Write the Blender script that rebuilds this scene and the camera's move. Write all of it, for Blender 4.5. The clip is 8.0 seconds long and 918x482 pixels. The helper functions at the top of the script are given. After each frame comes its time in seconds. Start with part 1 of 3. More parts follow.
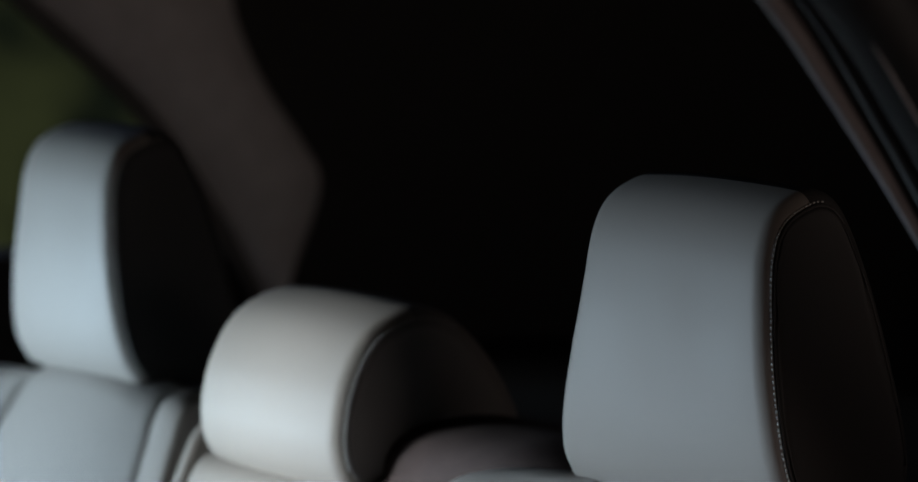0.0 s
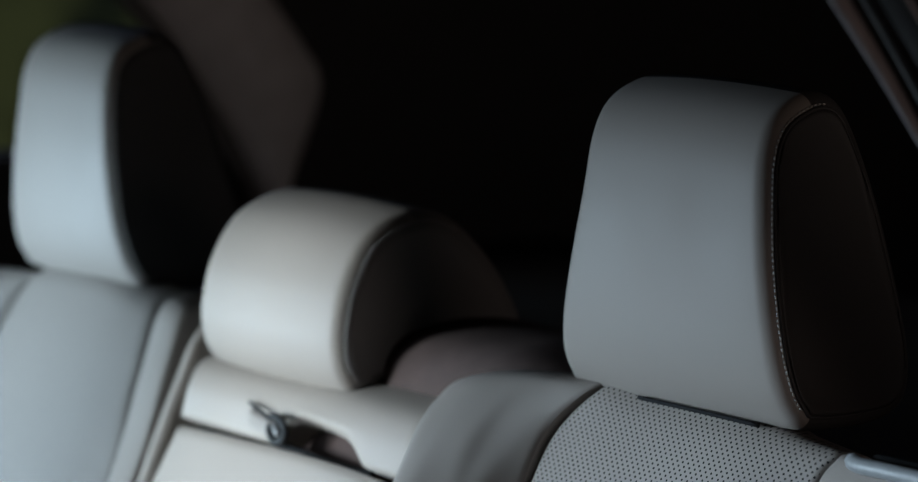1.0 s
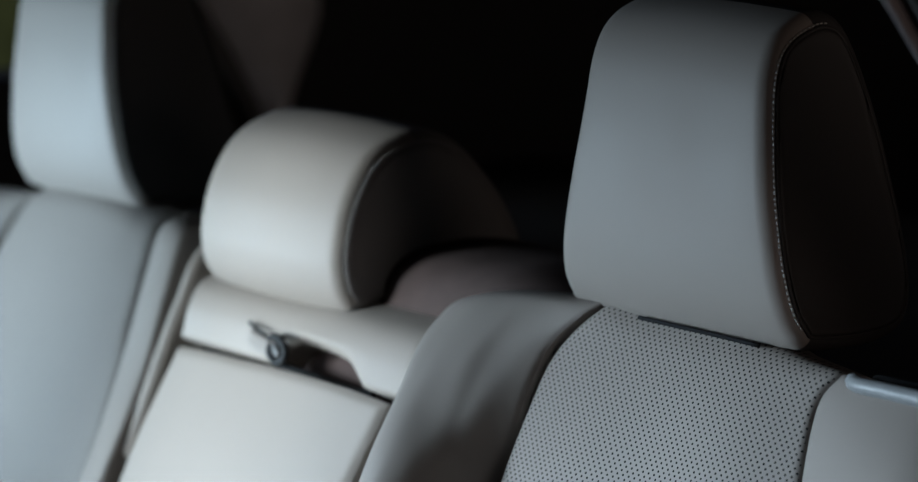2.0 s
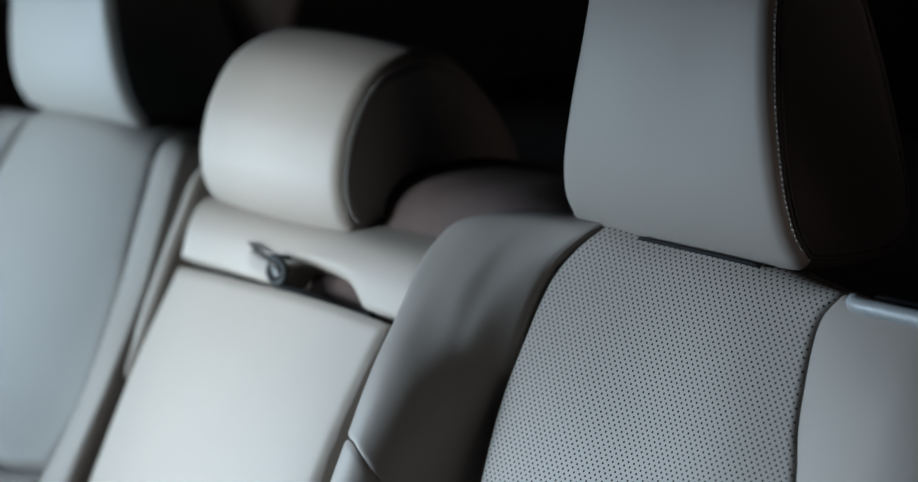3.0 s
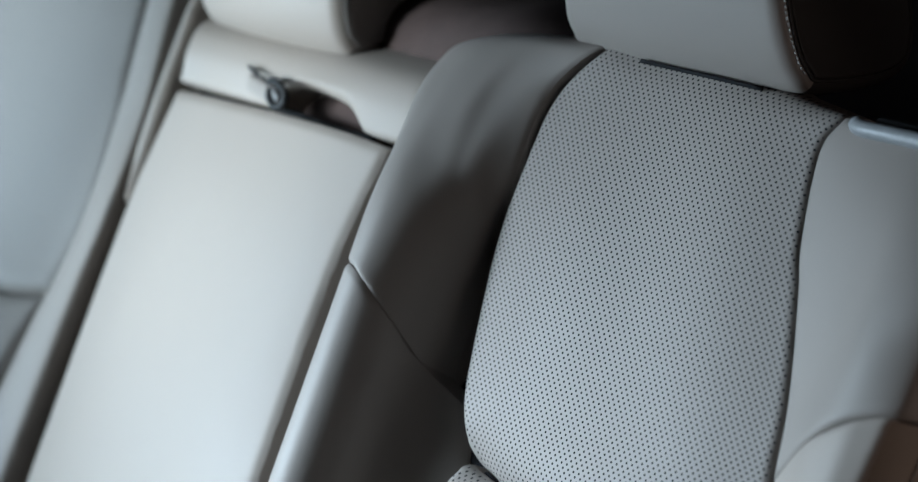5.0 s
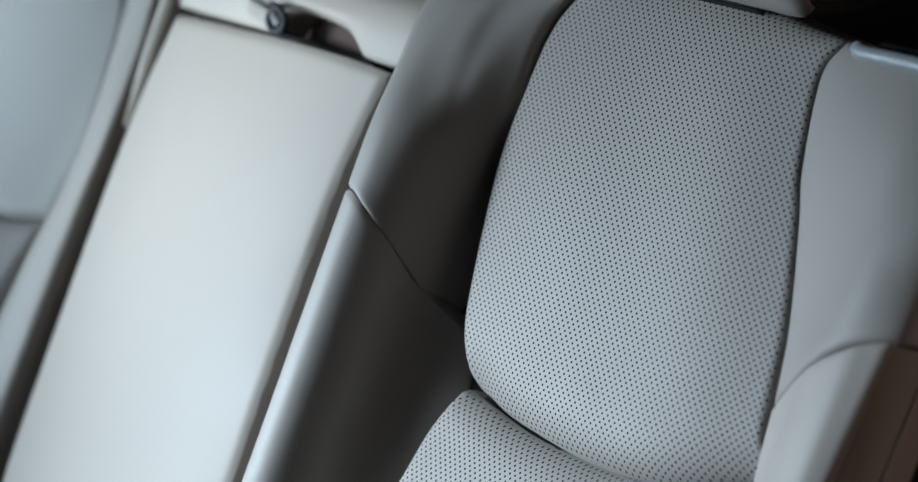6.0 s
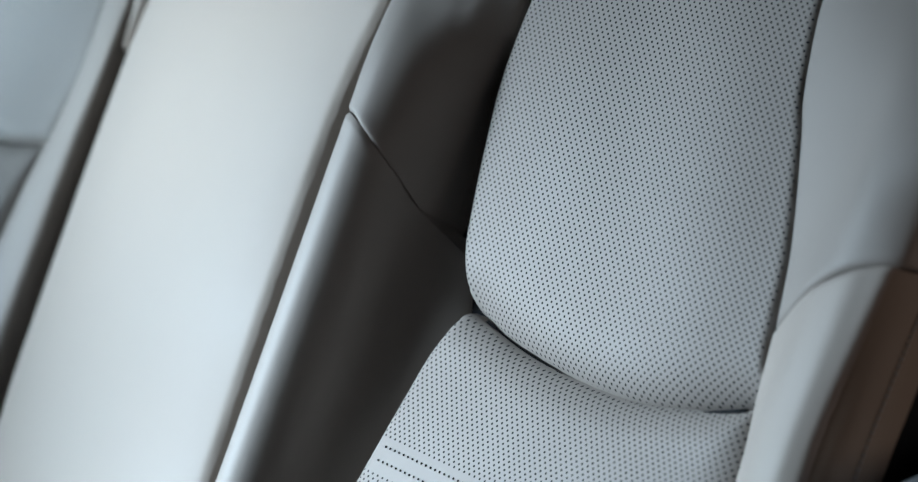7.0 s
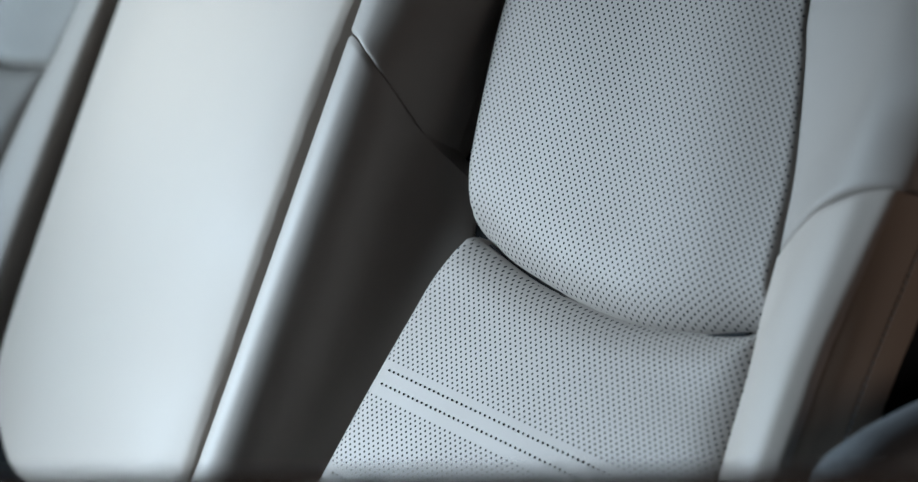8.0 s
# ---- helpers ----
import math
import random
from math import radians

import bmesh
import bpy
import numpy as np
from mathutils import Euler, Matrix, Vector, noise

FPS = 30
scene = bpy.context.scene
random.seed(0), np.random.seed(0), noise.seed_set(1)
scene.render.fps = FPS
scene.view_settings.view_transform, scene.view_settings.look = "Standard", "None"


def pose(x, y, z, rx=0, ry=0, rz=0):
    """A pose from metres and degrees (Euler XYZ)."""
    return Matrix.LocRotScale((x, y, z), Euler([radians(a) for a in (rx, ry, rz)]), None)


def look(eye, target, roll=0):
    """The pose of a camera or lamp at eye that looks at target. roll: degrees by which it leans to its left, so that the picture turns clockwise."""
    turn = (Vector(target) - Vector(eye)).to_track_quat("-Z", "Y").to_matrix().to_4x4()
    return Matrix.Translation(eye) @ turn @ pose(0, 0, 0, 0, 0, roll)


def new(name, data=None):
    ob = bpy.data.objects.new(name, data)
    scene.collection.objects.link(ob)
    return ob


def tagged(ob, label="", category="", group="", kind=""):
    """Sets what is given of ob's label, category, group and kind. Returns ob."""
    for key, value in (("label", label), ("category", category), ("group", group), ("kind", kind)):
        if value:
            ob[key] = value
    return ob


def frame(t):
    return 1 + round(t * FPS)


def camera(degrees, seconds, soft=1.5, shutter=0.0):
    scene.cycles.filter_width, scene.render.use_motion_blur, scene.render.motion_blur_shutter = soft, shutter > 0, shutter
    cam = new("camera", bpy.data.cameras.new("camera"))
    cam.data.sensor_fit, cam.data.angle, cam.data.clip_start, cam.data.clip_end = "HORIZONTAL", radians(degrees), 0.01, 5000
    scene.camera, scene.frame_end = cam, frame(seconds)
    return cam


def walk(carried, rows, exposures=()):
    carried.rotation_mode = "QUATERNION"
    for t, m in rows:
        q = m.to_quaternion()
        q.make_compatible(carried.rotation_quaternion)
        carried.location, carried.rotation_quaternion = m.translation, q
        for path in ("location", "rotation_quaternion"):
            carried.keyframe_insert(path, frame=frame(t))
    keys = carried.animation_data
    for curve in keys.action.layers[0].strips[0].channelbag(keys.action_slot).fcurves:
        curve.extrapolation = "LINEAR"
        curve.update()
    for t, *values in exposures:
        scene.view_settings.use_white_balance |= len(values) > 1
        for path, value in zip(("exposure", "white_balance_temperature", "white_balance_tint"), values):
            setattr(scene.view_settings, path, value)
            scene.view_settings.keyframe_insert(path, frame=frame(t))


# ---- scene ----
# ---- camera and walk ----
cam = camera(18.1, 8.0, soft=1.2)
cam.data.dof.use_dof, cam.data.dof.focus_distance, cam.data.dof.aperture_fstop = True, 2.06, 3.6
EYE = Vector((-1.416, -1.619, 1.364))
YAW, PITCH = -39.2, -12.48
# seconds, degrees tilted down, turned left, picture turned clockwise
TILTS = [
    (0.0, -6.03, -0.004, 0.12), (0.5, -5.03, 0.0, 0.12), (1.0, -4.08, 0.004, 0.12), (1.5, -3.4, 0.006, 0.12),
    (1.7, -3.03, 0.006, 0.11), (2.8, -1.21, 0.006, 0.08), (3.0, -0.9, 0.006, 0.075), (3.5, 0.0, 0.008, 0.036),
    (4.0, 0.86, 0.01, 0.007), (4.5, 1.754, 0.013, 0.0), (4.7, 2.11, 0.015, -0.005), (5.8, 3.77, 0.024, -0.04),
    (6.0, 4.08, 0.026, -0.043), (6.5, 4.958, 0.04, -0.1), (7.0, 5.591, 0.046, -0.122), (7.5, 6.202, 0.063, -0.19),
    (8.0, 7.1, 0.117, -0.2),
]


def eye_pose(t, down, left, roll):
    turn = pose(0, 0, 0, 90 + PITCH - down, 0, YAW + left)
    ahead = turn.to_3x3() @ Vector((0, 0, -1))
    return Matrix.Translation(EYE + ahead * 0.0045 * (t - 3.5)) @ turn @ pose(0, 0, 0, 0, 0, roll)


walk(cam, [(t, eye_pose(t, down, left, roll)) for t, down, left, roll in TILTS], exposures=[(0.0, 0.0), (8.0, 0.0)])

# ---- world and light ----
world = bpy.data.worlds.new("world")
scene.world = world
world.use_nodes = True
sky = world.node_tree.nodes.new("ShaderNodeTexSky")
sky.sky_type, sky.sun_disc, sky.sun_elevation, sky.sun_rotation = "NISHITA", False, radians(35), radians(-60)
world.node_tree.links.new(sky.outputs[0], world.node_tree.nodes["Background"].inputs[0])
world.node_tree.nodes["Background"].inputs[1].default_value = 0.06


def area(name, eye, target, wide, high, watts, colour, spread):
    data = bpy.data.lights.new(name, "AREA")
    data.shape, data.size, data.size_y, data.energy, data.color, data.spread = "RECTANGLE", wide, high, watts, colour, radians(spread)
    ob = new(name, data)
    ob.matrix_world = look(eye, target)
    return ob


# broad cool front light; the narrow neutral and the steep lamp are added fills
area("front_daylight", (-1.205, 0.71, 0.92), (-0.16, -0.22, 0.43), 0.38, 0.50, 9.1, (0.64, 0.835, 1.0), 64)
area("shaft_fill", (-1.20, 0.72, 0.90), (-0.03, 0.31, 0.90), 0.10, 0.54, 0.56, (0.82, 0.95, 1.0), 22)
area("steep_fill", (-1.20, 0.75, 1.38), (-0.32, -0.24, 0.44), 0.34, 0.12, 0.42, (0.634, 0.835, 1.0), 34)
# added fill for the far seat, set in an unseen opening of the far side
area("far_seat_fill", (-0.70, 1.19, 0.80), (0.0, 0.72, 0.84), 0.46, 0.46, 3.8, (0.597, 0.829, 1.0), 62)
# added dim warm fill on the near side, in an unseen wall opening
area("near_fill", (0.25, -2.29, 0.90), (0.10, 0.60, 0.95), 1.3, 1.2, 2.9, (1.0, 0.80, 0.70), 120)

# ---- materials ----


def nodes_of(name):
    m = bpy.data.materials.new(name)
    m.use_nodes = True
    t = m.node_tree
    return m, t, t.nodes["Principled BSDF"]


def node(t, kind, **values):
    n = t.nodes.new(kind)
    for key, value in values.items():
        if key in n.inputs:
            n.inputs[key].default_value = value
    return n


def mathn(t, op, a, b=None):
    n = t.nodes.new("ShaderNodeMath")
    n.operation = op
    for i, v in enumerate((a, b)):
        if v is None:
            continue
        if isinstance(v, (int, float)):
            n.inputs[i].default_value = v
        else:
            t.links.new(v, n.inputs[i])
    return n.outputs[0]


def mixc(t, fac, a, b):
    n = t.nodes.new("ShaderNodeMix")
    n.data_type = "RGBA"
    for socket, v in ((n.inputs[0], fac), (n.inputs[6], a), (n.inputs[7], b)):
        if isinstance(v, (tuple, float, int)):
            socket.default_value = (*v, 1) if isinstance(v, tuple) else v
        else:
            t.links.new(v, socket)
    return n.outputs[2]


def ramp(t, value, lo, hi, a=0.0, b=1.0):
    n = node(t, "ShaderNodeMapRange")
    n.clamp = True
    t.links.new(value, n.inputs[0])
    for i, v in enumerate((lo, hi, a, b)):
        n.inputs[i + 1].default_value = v
    return n.outputs[0]


HOLE_Y, HOLE_S = 0.00568, 0.0064  # pitch of the punched holes across and along the panel


def leather(name, colour, rough=0.58, grain=0.12, punched=False, spec=0.4):
    m, t, b = nodes_of(name)
    co = t.nodes.new("ShaderNodeTexCoord").outputs["Object"]
    big = node(t, "ShaderNodeTexNoise", Scale=9.0, Detail=4.0)
    vor = node(t, "ShaderNodeTexVoronoi", Scale=650.0, Randomness=1.0)
    vor.feature = "DISTANCE_TO_EDGE"
    fine = node(t, "ShaderNodeTexNoise", Scale=1400.0, Detail=2.0)
    crease = node(t, "ShaderNodeTexNoise", Scale=38.0, Detail=3.0, Distortion=0.6)
    for n in (big, vor, fine, crease):
        t.links.new(co, n.inputs["Vector"])
    dark = tuple(c * 0.96 for c in colour)
    col = mixc(t, ramp(t, big.outputs[0], 0.35, 0.65), dark, colour)
    pores = ramp(t, vor.outputs[0], 0.0, 0.12)
    height = mathn(t, "ADD", mathn(t, "MULTIPLY", pores, 0.6), mathn(t, "MULTIPLY", fine.outputs[0], 0.4))
    height = mathn(t, "ADD", height, mathn(t, "MULTIPLY", crease.outputs[0], 1.5))
    rgh = ramp(t, big.outputs[0], 0.3, 0.7, rough - 0.05, rough + 0.07)
    if punched:
        uv = t.nodes.new("ShaderNodeUVMap").outputs[0]
        sep = node(t, "ShaderNodeSeparateXYZ")
        t.links.new(uv, sep.inputs[0])
        masks = []
        for shift in (0.0, 0.5):
            legs = []
            for out, step in ((sep.outputs[0], HOLE_Y), (sep.outputs[1], HOLE_S)):
                f = mathn(t, "FRACT", mathn(t, "ADD", mathn(t, "DIVIDE", out, step), 100.0 + shift))
                f = mathn(t, "MULTIPLY", mathn(t, "SUBTRACT", f, 0.5), step)
                legs.append(mathn(t, "MULTIPLY", f, f))
            masks.append(mathn(t, "SQRT", mathn(t, "ADD", legs[0], legs[1])))
        hole = ramp(t, mathn(t, "MINIMUM", masks[0], masks[1]), 0.00078, 0.00108, 1.0, 0.0)
        col = mixc(t, hole, col, (0.008, 0.008, 0.009))
        height = mathn(t, "SUBTRACT", height, mathn(t, "MULTIPLY", hole, 6.0))
        rgh = mathn(t, "ADD", rgh, mathn(t, "MULTIPLY", hole, 0.4))
    t.links.new(col, b.inputs["Base Color"])
    t.links.new(rgh, b.inputs["Roughness"])
    b.inputs["Specular IOR Level"].default_value = spec
    bump = node(t, "ShaderNodeBump", Strength=grain, Distance=0.0006)
    t.links.new(height, bump.inputs["Height"])
    t.links.new(bump.outputs[0], b.inputs["Normal"])
    return m


def plain(name, colour, rough=0.5, metal=0.0, scale=60.0, vary=0.25, bump=0.1, dist=0.001, spec=0.5):
    m, t, b = nodes_of(name)
    co = t.nodes.new("ShaderNodeTexCoord").outputs["Object"]
    n1 = node(t, "ShaderNodeTexNoise", Scale=scale, Detail=5.0)
    n2 = node(t, "ShaderNodeTexNoise", Scale=scale * 0.08, Detail=3.0)
    for n in (n1, n2):
        t.links.new(co, n.inputs["Vector"])
    mixv = mathn(t, "ADD", mathn(t, "MULTIPLY", n1.outputs[0], 0.5), mathn(t, "MULTIPLY", n2.outputs[0], 0.5))
    t.links.new(mixc(t, ramp(t, mixv, 0.35, 0.65), tuple(c * (1 - vary) for c in colour), colour), b.inputs["Base Color"])
    t.links.new(ramp(t, n2.outputs[0], 0.3, 0.7, rough - 0.06, rough + 0.06), b.inputs["Roughness"])
    b.inputs["Metallic"].default_value, b.inputs["Specular IOR Level"].default_value = metal, spec
    bp = node(t, "ShaderNodeBump", Strength=bump, Distance=dist)
    t.links.new(n1.outputs[0], bp.inputs["Height"])
    t.links.new(bp.outputs[0], b.inputs["Normal"])
    return m


GREY = leather("grey_leather", (0.215, 0.185, 0.165))
STONE = leather("stone_leather", (0.262, 0.221, 0.192))
PUNCHED = leather("punched_grey_leather", (0.215, 0.185, 0.165), punched=True)
# darker copies of the headrest leather, for sides turned from the light
SHADE_LEATHER = leather("shade_dark_leather", (0.034, 0.031, 0.030), 0.62, spec=0.3)
SHADE_TAUPE = leather("shade_taupe_leather", (0.17, 0.150, 0.138))
# dark brown given to parts that lie in shade
SHADE_BROWN = plain("shade_brown_cloth", (0.075, 0.052, 0.047), 0.95, scale=600, bump=0.4, spec=0.15)
BLACK = plain("black_plastic", (0.012, 0.012, 0.013), 0.6, scale=300, spec=0.25)
# near-black; on seams and backings it stands in for their shade
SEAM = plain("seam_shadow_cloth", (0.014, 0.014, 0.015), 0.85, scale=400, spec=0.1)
THREAD = plain("pale_thread", (0.40, 0.39, 0.37), 0.6, scale=900)
LEVER = plain("satin_grey_lever", (0.24, 0.245, 0.25), 0.5, 0.0, scale=200)
CHROME = plain("satin_chrome", (0.62, 0.64, 0.66), 0.25, 1.0, scale=200, vary=0.08)
TRIM = plain("grey_pillar_trim", (0.58, 0.55, 0.56), 0.75, scale=400, bump=0.2)
LINER = plain("headliner_fabric", (0.05, 0.047, 0.045), 0.9, scale=500, bump=0.3)
CARPET = plain("dark_carpet", (0.03, 0.028, 0.027), 0.95, scale=700, bump=0.5)
# brown of the unseen floor and walls that reflect warm light
BROWN = plain("brown_bounce_surface", (0.28, 0.19, 0.14), 0.6, scale=12)
DARKWALL = plain("dark_wall_paint", (0.020, 0.019, 0.019), 0.8, scale=20)
PAINT = plain("dark_red_car_paint", (0.16, 0.012, 0.02), 0.2, scale=30, vary=0.1, bump=0.02)
PLASTIC = plain("grey_plastic", (0.10, 0.102, 0.106), 0.55, scale=300)
# paler copy of the door's brown leather, lifted where little light arrives
DOORTOP = leather("lifted_brown_leather", (0.62, 0.46, 0.37))
TAN = leather("brown_leather", (0.22, 0.168, 0.130))
EDGE = plain("grey_edge_trim", (0.25, 0.215, 0.217), 0.5, scale=300)
RUBBER = plain("grey_rubber_seal", (0.10, 0.095, 0.094), 0.55, scale=300)

# ---- shape helpers ----
REC = radians(26.6)
Z0 = 0.93
OUT = np.array([-math.cos(REC), 0.0, math.sin(REC)])
ALONG = np.array([math.sin(REC), 0.0, math.cos(REC)])


def on_back(p):
    """Place of (across, along the slope, proud of it) on the plane of the seat backs."""
    p = np.asarray(p, float)
    q = p[..., 1:2] * ALONG + p[..., 2:3] * OUT
    q[..., 1] += p[..., 0]
    q[..., 2] += Z0
    return q


def spline(points, n, spread=None):
    """n points along a smooth curve through the given ones, evenly by length (or at spread)."""
    p = np.asarray(points, float)
    if len(p) == 2:
        p = np.array([p[0], (p[0] + p[1]) / 2, p[1]])
    ext = np.vstack([2 * p[0] - p[1], p, 2 * p[-1] - p[-2]])
    fine = []
    for i in range(1, len(ext) - 2):
        a, b, c, d = ext[i - 1:i + 3]
        for k in np.linspace(0, 1, 24, endpoint=False):
            fine.append(0.5 * (2 * b + (c - a) * k + (2 * a - 5 * b + 4 * c - d) * k * k + (3 * b - a - 3 * c + d) * k ** 3))
    fine = np.array(fine + [p[-1]])
    run = np.concatenate([[0], np.cumsum(np.linalg.norm(np.diff(fine, axis=0), axis=1))])
    at = run[-1] * (np.linspace(0, 1, n) if spread is None else spread)
    return np.stack([np.interp(at, run, fine[:, k]) for k in range(p.shape[1])], 1)


def ease(n):
    """0 to 1 in n steps, closer together at both ends."""
    k = np.linspace(0, 1, n)
    return 0.45 * k + 0.55 * (1 - np.cos(math.pi * k)) / 2


def mesh_part(name, verts, faces, material, parent=None, label="", uv=None, smooth=True):
    verts = np.asarray(verts, float)
    if parent is not None:
        verts = verts - np.array(parent.matrix_basis.translation if parent.parent is None else parent.parent.matrix_basis.translation)
    me = bpy.data.meshes.new(name)
    me.from_pydata(verts.tolist(), [], faces)
    if uv is not None:
        layer = me.uv_layers.new(name="UVMap")
        for loop in me.loops:
            layer.data[loop.index].uv = uv[loop.vertex_index]
    me.materials.append(material)
    me.polygons.foreach_set("use_smooth", [smooth] * len(me.polygons))
    me.validate()
    me.update()
    ob = new(name, me)
    if parent is not None:
        ob.parent = parent
    return tagged(ob, label) if label else ob


def part(name, bm, material, parent, label="", smooth=True):
    """A bmesh in world places as one mesh under a thing."""
    bmesh.ops.recalc_face_normals(bm, faces=bm.faces)
    verts = [v.co[:] for v in bm.verts]
    bm.verts.index_update()
    faces = [[v.index for v in f.verts] for f in bm.faces]
    bm.free()
    return mesh_part(name, verts, faces, material, parent, label, smooth=smooth)


def thing(name, x, y, z, label, category, group="", kind=""):
    ob = new(name)
    ob.matrix_basis = pose(x, y, z)
    ob.empty_display_size = 0.05
    return tagged(ob, label, category, group, kind)


def pad(name, columns, material, parent, label="", nu=44, nv=60, roll=0.010, depth=0.010, skirt=0.03, dents=(), top_roll=None, low_roll=None, right_roll=None, margin=0.001):
    """An upholstered panel lofted over columns (each from its bottom to its top), its edges rolled into the seams."""
    cols = [spline(c, nv, ease(nv)) for c in columns]
    grid = np.zeros((nv, nu, 3))
    for j in range(nv):
        grid[j] = spline([c[j] for c in cols], nu, ease(nu))
    flat = grid[..., :2]
    # borders, for the distance to the seams
    lines = [spline(flat[0], 300), spline(flat[-1], 300), spline(flat[:, 0], 300), spline(flat[:, -1], 300)]
    drop = np.zeros((nv, nu))
    border_gap = np.full((nv, nu), 9.0)
    for k, line in enumerate(lines):
        r, dp = top_roll if k == 1 and top_roll else low_roll if k == 0 and low_roll else right_roll if k == 3 and right_roll else (roll, depth)
        d = np.sqrt(((flat[:, :, None, :] - line[None, None]) ** 2).sum(-1)).min(-1)
        border_gap = np.minimum(border_gap, d)
        e = np.clip(1 - d / r, 0, 1)
        drop = np.maximum(drop, dp * (1 - np.sqrt(np.clip(1 - e * e, 0, 1))))
    grid[..., 2] -= drop
    for cy, cs, ry, rs, dh in dents:
        grid[..., 2] += dh * np.exp(-((grid[..., 0] - cy) / ry) ** 2 - ((grid[..., 1] - cs) / rs) ** 2)
    uv = grid[..., :2].reshape(-1, 2)
    verts = list(on_back(grid).reshape(-1, 3))
    faces = [[j * nu + i, j * nu + i + 1, (j + 1) * nu + i + 1, (j + 1) * nu + i] for j in range(nv - 1) for i in range(nu - 1)]
    loop = [i for i in range(nu)] + [j * nu + nu - 1 for j in range(1, nv)] + [(nv - 1) * nu + i for i in range(nu - 2, -1, -1)] + [j * nu for j in range(nv - 2, 0, -1)]
    base = len(verts)
    g = grid.reshape(-1, 3)
    low = g[loop].copy()
    verts += list(on_back(low))
    low[:, 2] -= skirt
    verts += list(on_back(low))
    uv = np.vstack([uv, low[:, :2], low[:, :2]])
    n = len(loop)
    faces += [[base + (k + 1) % n, base + k, base + n + k, base + n + (k + 1) % n] for k in range(n)]
    ob = mesh_part(name, verts, faces, material, parent, label, uv)
    if material is PUNCHED:
        # the holes stop short of the seams
        ob.data.materials.append(GREY)
        near = (border_gap < margin).reshape(-1)
        flags = [int(any(v >= base or near[v] for v in f)) for f in faces]
        ob.data.polygons.foreach_set("material_index", flags)
    return ob


def tube(bm, points, radius, sides=8, closed=False):
    """A round cord along points."""
    pts = [Vector(p) for p in points]
    n = len(pts)
    radii = radius if isinstance(radius, list) else [radius] * n
    rings = []
    side = None
    for i, p in enumerate(pts):
        a, b = (pts[i - 1], pts[(i + 1) % n]) if closed else (pts[max(i - 1, 0)], pts[min(i + 1, n - 1)])
        d = (b - a).normalized()
        side = (side - d * side.dot(d)).normalized() if side is not None else d.orthogonal().normalized()
        up = d.cross(side)
        rings.append([bm.verts.new(p + float(radii[i]) * (math.cos(2 * math.pi * k / sides) * side + math.sin(2 * math.pi * k / sides) * up)) for k in range(sides)])
    for i in range(n if closed else n - 1):
        r, s = rings[i], rings[(i + 1) % n]
        for k in range(sides):
            bm.faces.new((r[k], r[(k + 1) % sides], s[(k + 1) % sides], s[k]))
    if not closed:
        bm.faces.new(rings[0][::-1])
        bm.faces.new(rings[-1])
    return bm


def box(bm, lo, hi, bevel=0.0, turn=None, segments=2):
    m = Matrix.Translation([(a + b) / 2 for a, b in zip(lo, hi)]) @ (turn or Matrix()) @ Matrix.Diagonal([b - a for a, b in zip(lo, hi)] + [1])
    made = bmesh.ops.create_cube(bm, size=1, matrix=m)
    if bevel:
        edges = list({e for v in made["verts"] for e in v.link_edges})
        bmesh.ops.bevel(bm, geom=edges, offset=bevel, segments=segments, affect="EDGES", profile=0.5)
    return bm


def cord(name, points, radius, material, parent, label="", n=60):
    return part(name, tube(bmesh.new(), on_back(spline(points, n)), radius), material, parent, label)


def stitches(name, points, step, length, radius, material, parent, label=""):
    """A row of thread stitches along points in the world, joined."""
    line = spline(points, 400)
    run = np.concatenate([[0], np.cumsum(np.linalg.norm(np.diff(line, axis=0), axis=1))])
    bm = bmesh.new()
    for d in np.arange(step, run[-1] - step, step):
        ends = [np.array([np.interp(d + k, run, line[:, c]) for c in range(3)]) for k in (-length / 2, 0, length / 2)]
        tube(bm, ends, radius, 5)
    return tagged(part(name, bm, material, parent, label), kind="stuff")


# ---- the large structure ----


def slab(name, lo, hi, material, label, category, bevel=0.0):
    ob = part(name, box(bmesh.new(), lo, hi, bevel), material, None, smooth=False)
    return tagged(ob, label, category, kind="structure")


slab("floor", (-2.4, -2.4, -0.06), (2.0, 1.35, 0.0), CARPET, "dark carpeted floor under the rear seats", "floor")
slab("ceiling", (-2.4, -2.4, 2.45), (2.0, 1.35, 2.53), LINER, "dark ceiling of the hall over the car", "ceiling")
slab("door_pillar", (-1.06, -0.62, 0.0), (-0.93, -0.50, 1.494), PAINT, "dark red painted pillar that carries the rear door", "pillar", 0.015)
slab("door_sill", (-0.93, -0.64, 0.012), (0.16, -0.58, 0.26), PAINT, "dark red painted sill under the rear door", "sill", 0.02)
slab("quarter_panel", (0.16, -0.70, 0.30), (1.7, -0.62, 0.95), PAINT, "dark red painted body side behind the rear door", "body panel", 0.02)
# unseen; laid here to throw warm light onto the shaded sides
slab("floor_near", (-1.6, -2.3, 0.0), (1.75, -0.62, 0.012), BROWN, "unseen brown floor added to bounce warm light beside the car", "floor")
slab("wall_rear", (1.75, -2.4, 0.0), (1.85, 1.35, 2.45), DARKWALL, "dark rear end of the luggage space", "wall")
